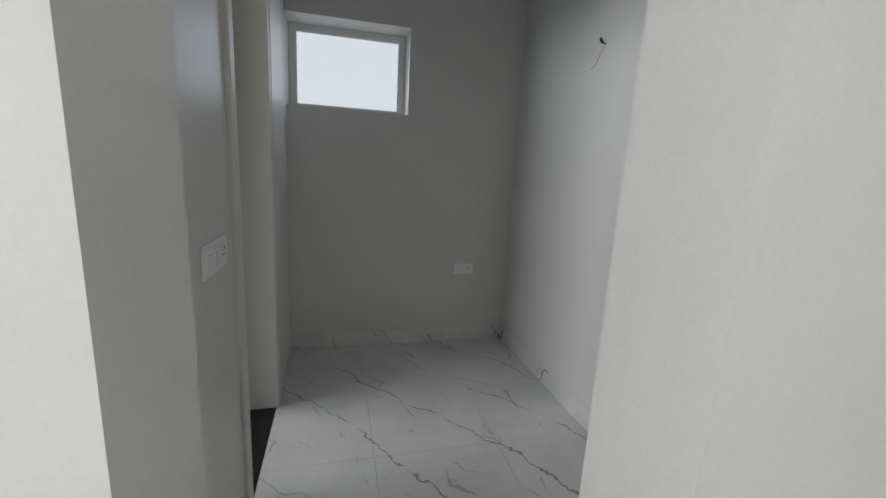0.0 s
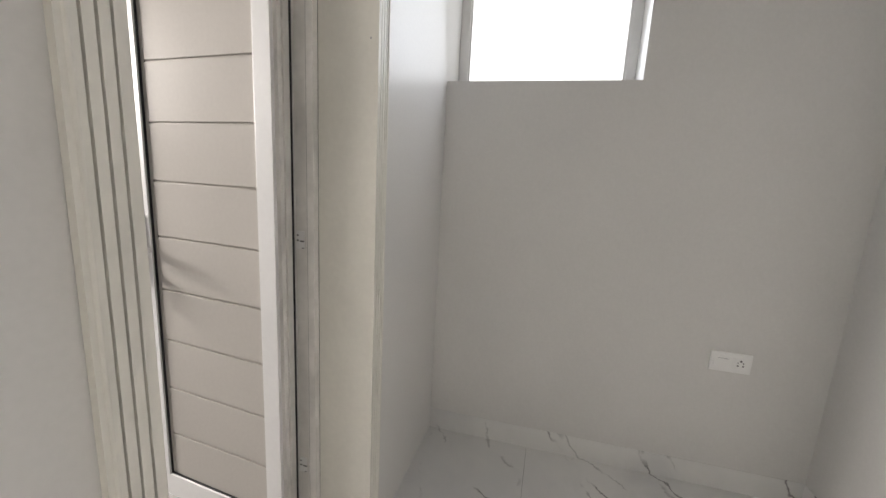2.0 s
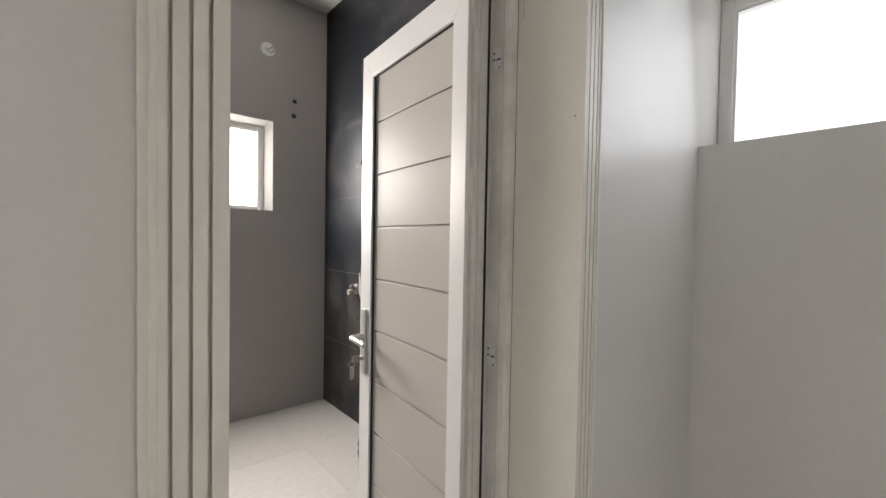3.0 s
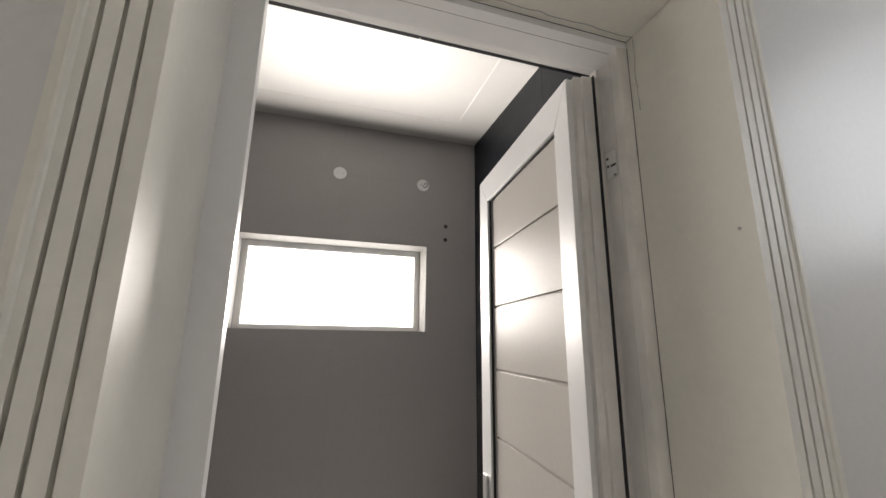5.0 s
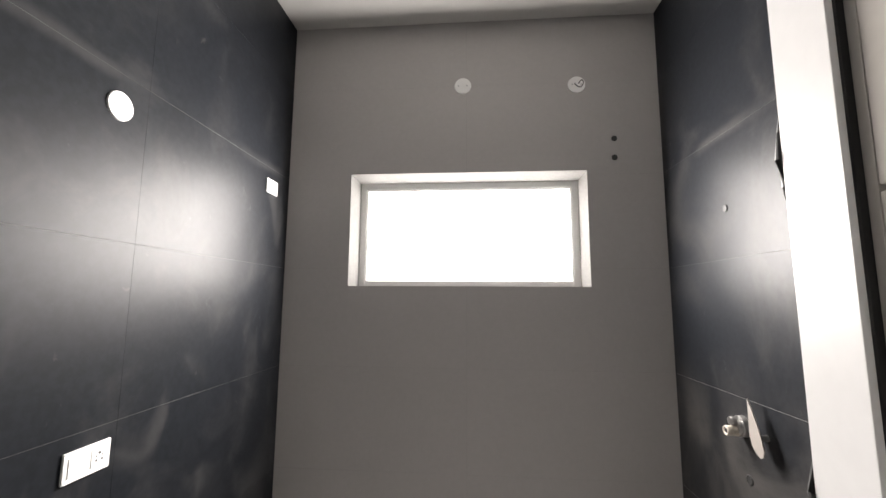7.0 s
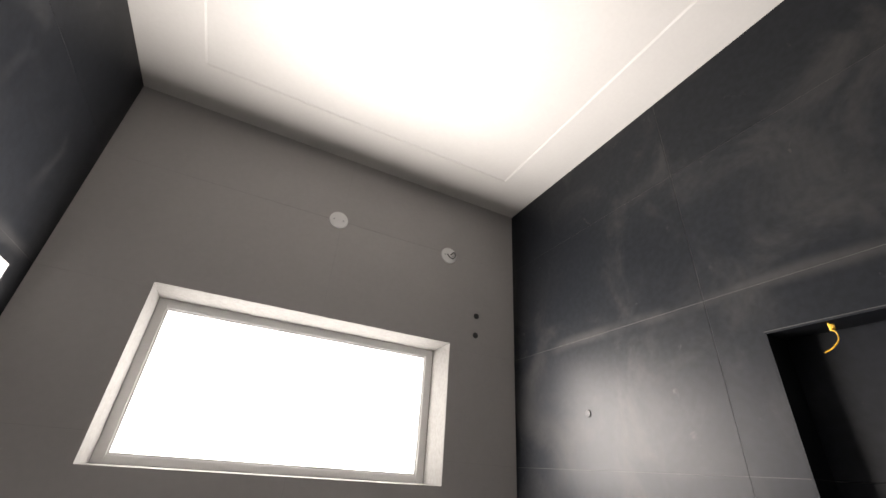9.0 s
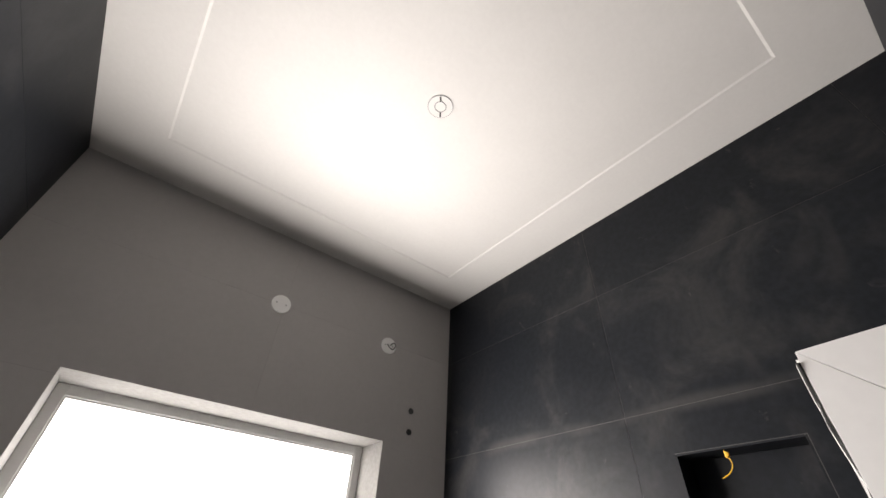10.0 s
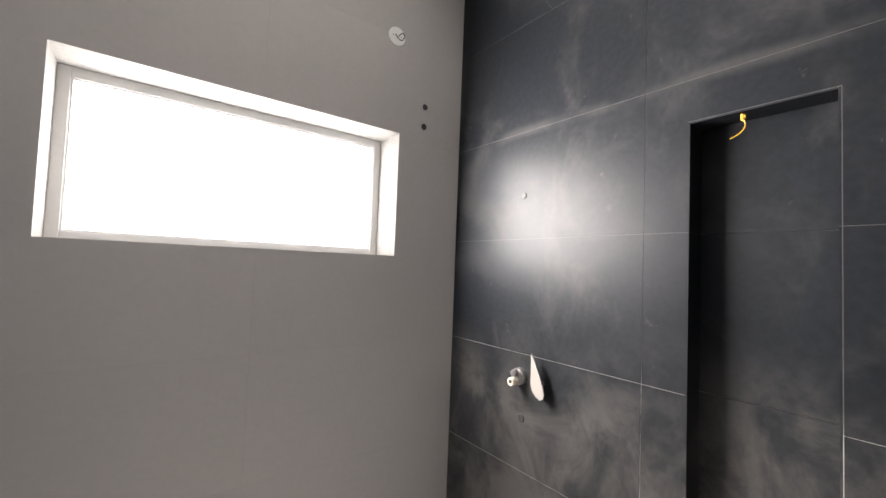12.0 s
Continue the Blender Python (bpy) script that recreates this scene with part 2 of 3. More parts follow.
def tube(bm, pts, r, n=8):
    """A bent round wire along pts."""
    rings = []
    pts = [Vector(p) for p in pts]
    for i, p in enumerate(pts):
        d = (pts[min(i + 1, len(pts) - 1)] - pts[max(i - 1, 0)]).normalized()
        q = d.to_track_quat("Z", "Y")
        rings.append([bm.verts.new(p + q @ Vector((r * math.cos(k * math.tau / n), r * math.sin(k * math.tau / n), 0))) for k in range(n)])
    for a, b in zip(rings, rings[1:]):
        for k in range(n):
            bm.faces.new((a[k], a[(k + 1) % n], b[(k + 1) % n], b[k]))
    bm.faces.new(rings[0][::-1])
    bm.faces.new(rings[-1])
    return bm


def bent(points, steps=6):
    """A smooth line through a few points."""
    pts = [Vector(p) for p in points]
    out = []
    for i in range(len(pts) - 1):
        p0, p1, p2, p3 = pts[max(i - 1, 0)], pts[i], pts[i + 1], pts[min(i + 2, len(pts) - 1)]
        for k in range(steps):
            t = k / steps
            out.append(0.5 * (2 * p1 + (p2 - p0) * t + (2 * p0 - 5 * p1 + 4 * p2 - p3) * t * t + (3 * p1 - p0 - 3 * p2 + p3) * t ** 3))
    return out + [pts[-1]]


def ring(bm, m, radius, thick, n=40, k=8):
    """A torus round m's z axis."""
    rows = []
    for i in range(n):
        a = i * math.tau / n
        rows.append([bm.verts.new(m @ Vector(((radius + thick * math.cos(b)) * math.cos(a), (radius + thick * math.cos(b)) * math.sin(a), thick * math.sin(b)))) for b in [j * math.tau / k for j in range(k)]])
    for i in range(n):
        a, b = rows[i], rows[(i + 1) % n]
        for j in range(k):
            bm.faces.new((a[j], b[j], b[(j + 1) % k], a[(j + 1) % k]))
    return bm


def mesh_of(name, bm, mat, smooth=True):
    bmesh.ops.recalc_face_normals(bm, faces=bm.faces)
    me = bpy.data.meshes.new(name)
    bm.to_mesh(me)
    bm.free()
    me.materials.append(mat)
    if smooth:
        for p in me.polygons:
            p.use_smooth = True
        me.set_sharp_from_angle(angle=radians(22))
    return me


def part(name, bm, mat, parent=None, label=""):
    ob = new(name, mesh_of(name, bm, mat))
    if parent:
        ob.parent = parent
    return tagged(ob, label=label)


def structure(name, bm, mat, label, category):
    return tagged(part(name, bm, mat), label, category, kind="structure")


def thing(name, label, category, m=None, group="", kind=""):
    ob = new(name)
    ob.matrix_world = m or Matrix()
    return tagged(ob, label, category, group, kind)


def around(x0, x1, z0, z1, hx0, hx1, hz0, hz1):
    """The four rectangles of a sheet about one hole."""
    return [r for r in ((x0, hx0, z0, z1), (hx1, x1, z0, z1), (hx0, hx1, z0, hz0), (hx0, hx1, hz1, z1)) if r[1] - r[0] > 1e-4 and r[3] - r[2] > 1e-4]


# ---- the large structure ----
TOP = 3.203                       # ceiling height
BFLOOR = -0.04
DX0, DX1, DZ = 0.9, 1.578, 2.03   # door lining, clear
BW = (0.458, 1.873, 1.539, 2.223)   # bathroom window opening
NW = (-0.783, 0.0, 1.664, 2.212)    # passage window opening
NICHE = (1.06, 1.457, 0.505, 2.043)
SLAB = 0.001

structure("wall_door", boxes((0.1, DX0 - 0.035, 0, 0.3, -0.2, TOP), (DX1 + 0.02, NX, 0, 0.3, -0.2, TOP), (DX0 - 0.035, DX1 + 0.02, 0, 0.3, DZ + 0.02, TOP)),
          PLASTER, "light grey painted wall round the bathroom doorway", "wall")
structure("wall_east", boxes(*[(NX, NX + 0.25, a, b, c, d) for a, b, c, d in around(NY - 0.15, 0.15, -0.2, TOP, *NW)]),
          PLASTER, "light grey painted end wall with a high window", "wall")
structure("wall_bath_east", boxes(*[(BX1 + SLAB, BX1 + 0.25, a, b, c, d) for a, b, c, d in around(0.3, BY1 + 0.25, -0.2, TOP, *NICHE)], (BX1 + 0.112, BX1 + 0.25, NICHE[0], NICHE[1], NICHE[2], NICHE[3])),
          EAST_GROUT, "bathroom wall behind black tiles with a tall recess", "wall")
structure("wall_bath_north", boxes(*[(a, b, BY1 + SLAB, BY1 + 0.25, c, d) for a, b, c, d in around(-0.19, BX1 + SLAB, -0.2, TOP, *BW)]),
          GREYGROUT, "bathroom window wall behind grey tiles", "wall")
structure("wall_bath_west", boxes((-0.19, BX0 - SLAB, 0.3, BY1 + SLAB, -0.2, TOP)), GROUT, "bathroom side wall behind black tiles", "wall")
structure("wall_passage_south", boxes((-0.15, NX, NY - 0.15, NY, -0.2, TOP)), PLASTER, "light grey painted passage wall", "wall")
structure("wall_entry", boxes(*[(-0.15, 0.1, a, b, c, d) for a, b, c, d in around(NY, 0.3, -0.2, TOP, -0.826, -0.112, -0.2, 2.3)]),
          ROOM_WHITE, "thick white wall with a plain opening", "wall")
structure("wall_room_east", boxes((-0.15, 0.0, 0.3, 2.4, -0.2, TOP), (-0.15, 0.0, -3.2, NY - 0.15, -0.2, TOP)), ROOM_WHITE, "white painted room wall", "wall")
structure("wall_room_west", boxes((-4.1, -3.85, -3.2, 2.4, -0.2, TOP)), ROOM_WHITE, "white painted room wall", "wall")
structure("wall_room_north", boxes(*[(a, b, 2.4, 2.6, c, d) for a, b, c, d in around(-3.85, -0.15, -0.2, TOP, -3.3, -1.5, 0.8, 2.4)]), ROOM_WHITE, "white room wall with an opening for the added unseen window", "wall")
structure("wall_room_south", boxes((-3.85, -0.15, -3.4, -3.2, -0.2, TOP)), ROOM_WHITE, "white painted room wall", "wall")
structure("ceiling_room", boxes((-4.1, -0.15, -3.4, 2.6, TOP, TOP + 0.15)), CEILING, "white painted room ceiling", "ceiling")
structure("ceiling_passage", boxes((-0.15, NX + 0.25, NY - 0.15, 0.15, TOP, TOP + 0.15)), CEILING, "white painted passage ceiling", "ceiling")
# bathroom ceiling: a lower border round a raised middle field
GX0, GX1, GY0, GY1 = 0.348, 2.037, 0.561, 2.462
STEP, SLOPE = 0.004, 0.009
bm = boxes(*[(a, b, c, d, TOP, TOP + 0.15) for a, b, c, d in around(-0.19, BX1 + 0.25, 0.15, BY1 + 0.25, GX0, GX1, GY0, GY1)], (GX0, GX1, GY0, GY1, TOP + 0.02, TOP + 0.15))
outer = [bm.verts.new((x, y, TOP)) for x, y in ((GX0, GY0), (GX1, GY0), (GX1, GY1), (GX0, GY1))]
inner = [bm.verts.new((x, y, TOP + STEP)) for x, y in ((GX0 + SLOPE, GY0 + SLOPE), (GX1 - SLOPE, GY0 + SLOPE), (GX1 - SLOPE, GY1 - SLOPE), (GX0 + SLOPE, GY1 - SLOPE))]
for k in range(4):
    bm.faces.new((outer[k], outer[(k + 1) % 4], inner[(k + 1) % 4], inner[k]))
bm.faces.new(inner)
structure("ceiling_bath", bm, CEILING, "white plaster ceiling with a shallow raised middle field", "ceiling")
structure("floor_base", boxes((-4.1, NX + 0.25, NY - 0.15, 0.0, -0.2, -0.012), (-4.1, -0.15, -3.4, NY - 0.15, -0.2, -0.012), (-4.1, -0.15, 0.0, 2.6, -0.2, -0.012)),
          GROUT, "grouted bed under the marble floor tiles", "floor")
structure("floor_bath_base", boxes((-0.19, BX1 + 0.25, 0.3, BY1 + 0.25, -0.2, BFLOOR - 0.01), (DX0 - 0.035, DX1 + 0.02, 0.17, 0.3, -0.2, BFLOOR - 0.01)),
          GREYGROUT, "grouted bed under the bathroom floor tiles", "floor")

# ---- doorway ----


def door_surround():
    """The cream lining through the wall with grooved flat casings on the passage side."""
    t = thing("door_1", "cream door lining with triple-grooved casing, chipped paint", "door frame", kind="structure")
    D = 0.172
    part("jamb", boxes((DX0 - 0.018, DX0, 0.0, D, 0.0, DZ)), CREAM, t)
    part("jamb", boxes((DX1, DX1 + 0.018, 0.0, D, 0.0, DZ)), CREAM, t)
    part("head", boxes((DX0 - 0.018, DX1 + 0.018, 0.0, D, DZ, DZ + 0.018)), CREAM, t)
    w, g, th = 0.074, 0.004, 0.012

    def casing():
        # strips with three grooves between them
        bm = bmesh.new()
        cuts = [0.0, 0.024, 0.0405, 0.057, w]
        for a, b in zip(cuts, cuts[1:]):
            lo, hi = (a + g / 2 if a else a), (b - g / 2 if b < w else b)
            box(bm, lo, hi, -th, -0.0005, 0, 1, bevel=0.0)
        box(bm, 0.001, w - 0.001, -0.004, -0.0003, 0, 1)
        rod(bm, (0.011, -th + 0.0015, 0), (0.011, -th + 0.0015, 1), 0.004, n=10)
        return bm

    for sx, x in ((1, DX0 - w + 0.003), (-1, DX1 + w - 0.003)):
        bm = casing()
        bmesh.ops.transform(bm, matrix=Matrix.Translation((x, 0, 0)) @ Matrix.Diagonal((sx, 1, DZ + w - 0.003, 1)), verts=bm.verts)
        part("casing", bm, CREAM, t)
    bm = casing()
    bmesh.ops.transform(bm, matrix=Matrix.Translation((DX0 - w + 0.004, 0, DZ + w - 0.0034)) @ Matrix(((0, 0, DX1 - DX0 + 2 * w - 0.008, 0), (0, 0.98, 0, 0), (-1, 0, 0, 0), (0, 0, 0, 1))), verts=bm.verts)
    part("casing", bm, CREAM, t)
    # cracked paint along the inner corner of the lining
    rng = random.Random(4)
    down = [(DX1, 0.156 + rng.uniform(-0.002, 0.002), DZ - 0.012 * k) for k in range(14)]
    along = [(DX1 - 0.018 * k, 0.157 + rng.uniform(-0.0025, 0.0025), DZ) for k in range(24)]
    part("crack", tube(bmesh.new(), down, 0.0008, 5), MARK, t)
    part("crack", tube(bmesh.new(), along, 0.0008, 5), MARK, t)
    part("crack", tube(bmesh.new(), [(DX1 - 0.001, 0.156, DZ - 0.001), (DX1 - 0.0005, 0.168, DZ - 0.0005)], 0.0014, 5), MARK, t)
    part("screw", rod(bmesh.new(), (DX1 + 0.002, 0.012, 1.612), (DX1 - 0.001, 0.012, 1.612), 0.0025, n=10), MARK, t)
    return t


door_surround()
tagged(part("threshold", boxes((DX0 - 0.018, DX1 + 0.018, 0.0, 0.172, -0.1, 0.002), bevel=0.002), GRANITE), "polished black granite threshold under the doorway", "threshold", kind="structure")


def sash_frame():
    """White plastic door frame behind the lining, with a rebate and hinge plates."""
    t = thing("door_frame", "white plastic door frame, dusty, with steel hinges", "door frame", kind="structure")
    y0, y1 = 0.172, 0.262
    F = 0.024
    for x, s, F, back in ((DX0, 1, 0.04, -0.012), (DX1, -1, 0.024, 0.01)):
        a, b = sorted((x - s * 0.018, x + s * F))
        c, d = sorted((x - s * 0.018, x + s * back))
        e, f = sorted((x - s * 0.018, x + s * (back + 0.007)))
        part("stile", boxes((a, b, y0, y0 + 0.022, 0.0, DZ - 0.014), (e, f, y0 + 0.022, y0 + 0.03, 0.0, DZ - 0.014), (c, d, y0 + 0.03, y0 + 0.07, 0.0, DZ - 0.014), (e, f, y0 + 0.07, y1, 0.0, DZ - 0.014)), DUSTY if s < 0 else UPVC, t)
        seal_gap = sorted((x + s * (back + 0.007), x + s * (F - 0.001)))
        part("seal_gap", boxes((*seal_gap, y0 + 0.0222, y0 + (0.0252 if s > 0 else 0.0234), 0.0, DZ - 0.014)), RUBBER, t)
    F = 0.014
    part("head", boxes((DX0 - 0.018, DX1 + 0.018, y0, y0 + 0.022, DZ - F, DZ + 0.018), (DX0 - 0.018, DX1 + 0.018, y0 + 0.022, y1, DZ - F + 0.014, DZ + 0.018)), UPVC, t)
    part("seal_gap", boxes((DX0 + F, DX1 - F, y0 + 0.0222, y0 + 0.027, DZ - F + 0.004, DZ - F + 0.014)), RUBBER, t)
    part("sill", boxes((DX0 - 0.018, DX1 + 0.018, y0, y1, -0.05, 0.0), (DX0, DX1, y0 + 0.01, y0 + 0.03, 0.0, 0.012), bevel=0.001), STEEL, t, "grey metal sill")
    for z in (0.29, 1.053, 1.797):
        x = DX1 - 0.01
        hinge = part("hinge", boxes((x - 0.003, x, 0.212, 0.24, z - 0.028, z + 0.026), bevel=0.001), UPVC, t, "small white hinge plate with dark slots")
        for dz in (-0.002, 0.014):
            part("screw", rod(bmesh.new(), (x - 0.002, 0.234, z + dz), (x - 0.0042, 0.234, z + dz), 0.0028, n=8), SLOT, hinge)
        part("slot", boxes((x - 0.004, x - 0.0025, 0.213, 0.226, z - 0.006, z - 0.002)), SLOT, hinge)
        part("slot", boxes((x - 0.004, x - 0.0025, 0.214, 0.22, z - 0.026, z - 0.0235)), SLOT, hinge)
    # dark open seam between lining and frame
    part("seam", boxes((DX1 - 0.0006, DX1 + 0.0, y0 - 0.0014, y0 - 0.0004, 0.0, DZ - 0.014), (DX0, DX1, y0 - 0.0014, y0 - 0.0004, DZ - 0.0006, DZ)), SLOT, t)
    return t


sash_frame()


def door_leaf():
    """Open plastic door: a profiled frame, horizontal boards with grooves, lever handle and keys. Built along +x from the hinge, front face at y = 0."""
    ang = math.degrees(math.atan2(0.601, 0.056))
    W, Z0, Z1 = 0.606, 0.022, 2.0
    H, S, T = 0.058, 0.082, 0.05
    m = pose(1.504, 0.268, 0, 0, 0, ang)
    t = thing("bathroom_door", "white plastic door with horizontal grooved boards, standing open", "door", m)
    R0, R1 = Z0 + 0.09, Z1 - 0.088
    e = 0.0004
    def mitred(corners):
        bm = bmesh.new()
        front = [bm.verts.new((x, 0, z)) for x, z in corners]
        back = [bm.verts.new((x, -T, z)) for x, z in corners]
        bm.faces.new(front)
        bm.faces.new(back)
        for k in range(4):
            bm.faces.new((front[k], front[(k + 1) % 4], back[(k + 1) % 4], back[k]))
        bmesh.ops.bevel(bm, geom=bm.edges[:], offset=0.0012, segments=2, affect="EDGES", profile=0.5)
        return bm
    part("stile", mitred([(0, Z0 + e), (H, R0 + e), (H, R1 - e), (0, Z1 - e)]), UPVC, t)
    part("stile", mitred([(W, Z0 + e), (W - S, R0 + e), (W - S, R1 - e), (W, Z1 - e)]), UPVC, t)
    part("rail", mitred([(e, Z1), (W - e, Z1), (W - S - e, R1), (H + e, R1)]), UPVC, t)
    part("rail", mitred([(e, Z0), (W - e, Z0), (W - S - e, R0), (H + e, R0)]), UPVC, t)
    # stepped edge that closes on the frame
    part("rebate", boxes((-0.014, -0.0003, -T - 0.01, -0.012, Z0, Z1 - 0.003), (-0.022, -0.0143, -T - 0.01, -0.026, Z0, Z1 - 0.005)), DUSTY, t)
    # black strip that stands in for the dark open gap between leaf and frame
    part("seal_gap", boxes((-0.0275, -0.0225, -0.05, -0.0465, Z0, Z1 - 0.005)), RUBBER, t)
    part("rebate", boxes((W, W + 0.012, -T - 0.012, -0.03, Z0, Z1 - 0.003)), UPVC, t)
    # loose gasket that hangs wavy on the closing edge
    wave = [(W + 0.006 + 0.002 * math.sin(k * 0.9), -0.017 + 0.006 * math.sin(k * 0.55) + 0.003 * math.sin(k * 1.7), Z0 + 0.03 + k * (Z1 - Z0 - 0.05) / 60) for k in range(61)]
    part("gasket", tube(bmesh.new(), wave, 0.0045, 8), DUSTY, t, "loose wavy edge gasket")
    part("gasket", tube(bmesh.new(), [(x - 0.002, y + 0.009, z) for x, y, z in wave], 0.0035, 8), RUBBER, t, "loose wavy edge gasket")
    a, b, lo, hi = H, W - S, Z0 + 0.09, Z1 - 0.088
    part("seal_gap", boxes((b - 0.004, b, -0.0125, -0.006, lo, hi), (a, b, -0.0125, -0.006, hi - 0.004, hi), (a, b, -0.0125, -0.006, lo, lo + 0.004)), RUBBER, t)
    part("bead", boxes((a, a + 0.004, -0.0125, -0.001, lo, hi), bevel=0.001), UPVC, t)
    part("edge_strip", boxes((b - 0.0165, b - 0.0042, -0.03, -0.0118, lo + 0.004, hi - 0.004), bevel=0.001), PANEL, t)
    zs = [lo] + [g for g in [1.748 - 0.1833 * k for k in range(9, -1, -1)] if g > lo + 0.03] + [hi]
    for z0, z1 in zip(zs, zs[1:]):
        part("board", boxes((a + 0.0042, b - 0.017, -0.03, -0.012, z0 + (0.003 if z0 > lo else 0), z1 - (0.003 if z1 < hi else 0)), bevel=0.0015), PANEL, t)
    part("backing", boxes((a + 0.001, b - 0.001, -0.044, -0.018, lo, hi)), PANEL, t)
    hx, hz = W - 0.042, 0.985
    handle = part("handle", boxes((hx - 0.016, hx + 0.016, 0.0, 0.009, 0.848, 1.085), bevel=0.003), SATIN, t, "satin metal lever handle on a long plate")
    bm = rod(bmesh.new(), (hx, 0.008, hz), (hx, 0.03, hz), 0.011)
    tube(bm, bent([(hx, 0.02, hz), (hx, 0.045, hz), (hx - 0.012, 0.057, hz + 0.001), (hx - 0.06, 0.06, hz + 0.002), (hx - 0.115, 0.058, hz - 0.002)]), 0.009, 12)
    part("lever", bm, SATIN, handle)
    key = rod(bmesh.new(), (hx, 0.008, 0.905), (hx, 0.022, 0.905), 0.008)
    box(key, hx - 0.0015, hx + 0.0015, 0.02, 0.05, 0.893, 0.917, bevel=0.0005)
    ring(key, Matrix.Translation((hx, 0.05, 0.89)) @ pose(0, 0, 0, 0, 90, 0), 0.013, 0.001, 20, 6)
    box(key, hx - 0.004, hx - 0.001, 0.043, 0.058, 0.835, 0.88, bevel=0.0008)
    box(key, hx + 0.001, hx + 0.004, 0.04, 0.054, 0.842, 0.88, bevel=0.0008)
    part("keys", key, STEEL, handle, "small bunch of steel keys in the lock")
    return t


door_leaf()

# ---- windows ----


def window(name, u0, u1, z0, z1, depth, m, label):
    """A fixed plastic window set back in its opening. u along local x, local +y points outwards; origin at the wall's inner face."""
    t = thing(name, label, "window", m, kind="structure")
    f, d = 0.042, 0.055
    y0, y1 = depth, depth + d
    fr = part("window_frame", boxes((u0, u0 + f, y0, y1, z0, z1), (u1 - f, u1, y0, y1, z0, z1), (u0 + f, u1 - f, y0, y1, z1 - f, z1), (u0 + f, u1 - f, y0, y1, z0, z0 + f * 0.8), bevel=0.002), UPVC, t)
    g = 0.008
    a, b, c, e = u0 + f, u1 - f, z0 + f * 0.8, z1 - f
    part("bead", boxes((a, a + g, y0 + 0.008, y0 + 0.02, c, e), (b - g, b, y0 + 0.008, y0 + 0.02, c, e), (a + g, b - g, y0 + 0.008, y0 + 0.02, e - g, e), (a + g, b - g, y0 + 0.008, y0 + 0.02, c, c + g)), UPVC, t)
    pane = part("pane", boxes((a, b, y0 + 0.021, y0 + 0.026, c, e)), FROST, t, "bright frosted glass")
    pane.visible_shadow = False
    return t


window("window_1", BW[0], BW[1], BW[2], BW[3], 0.215, pose(0, BY1, 0), "high white window with bright frosted glass in a tiled wall")
window("window_2", -NW[1] + 0.001, -NW[0], NW[2], NW[3], 0.2, pose(NX, 0, 0, 0, 0, -90), "small high white window with frosted glass")
# unseen window, added on the side the first room's light comes from
window("unseen_window", -3.3, -1.5, 0.8, 2.4, 0.05, pose(0, 2.4, 0), "wide white room window with frosted glass, unseen, added to light the room")
# smooth white reveals of the bathroom window
for a, b, c, d, n in ((BW[0] - 0.0, BW[0] + 0.006, BW[2], BW[3], "reveal"), (BW[1] - 0.006, BW[1], BW[2], BW[3], "reveal"), (BW[0] + 0.006, BW[1] - 0.006, BW[3] - 0.006, BW[3], "reveal"), (BW[0] + 0.006, BW[1] - 0.006, BW[2], BW[2] + 0.006, "reveal")):
    part(n, boxes((a, b, BY1 + 0.0005, BY1 + 0.214, c, d)), ROOM_WHITE, bpy.data.objects["window_1"])



def bright_sky(x0, x1, y0, y1, z0, z1, power, colour):
    """The plain bright daylight just outside a frosted window."""
    mat = bpy.data.materials.new("bright_sky")
    mat.use_nodes = True
    nt = mat.node_tree
    nt.nodes.remove(nt.nodes["Principled BSDF"])
    e = nt.nodes.new("ShaderNodeEmission")
    e.inputs[0].default_value, e.inputs[1].default_value = (*colour, 1), power
    nt.links.new(e.outputs[0], nt.nodes["Material Output"].inputs[0])
    structure("backdrop", boxes((x0, x1, y0, y1, z0, z1)), mat, "plain bright sky outside the frosted window", "backdrop")


bright_sky(BW[0], BW[1], BY1 + 0.262, BY1 + 0.27, BW[2], BW[3], BATH_SKY, (1.0, 0.985, 0.96))
bright_sky(NX + 0.262, NX + 0.27, NW[0], NW[1], NW[2], NW[3], PASSAGE_SKY, (0.93, 0.965, 1.0))
# glowing sheet that lights the first room through its added window
bright_sky(-3.3, -1.5, 2.61, 2.62, 0.8, 2.4, ROOM_SKY, (1.0, 0.99, 0.97))

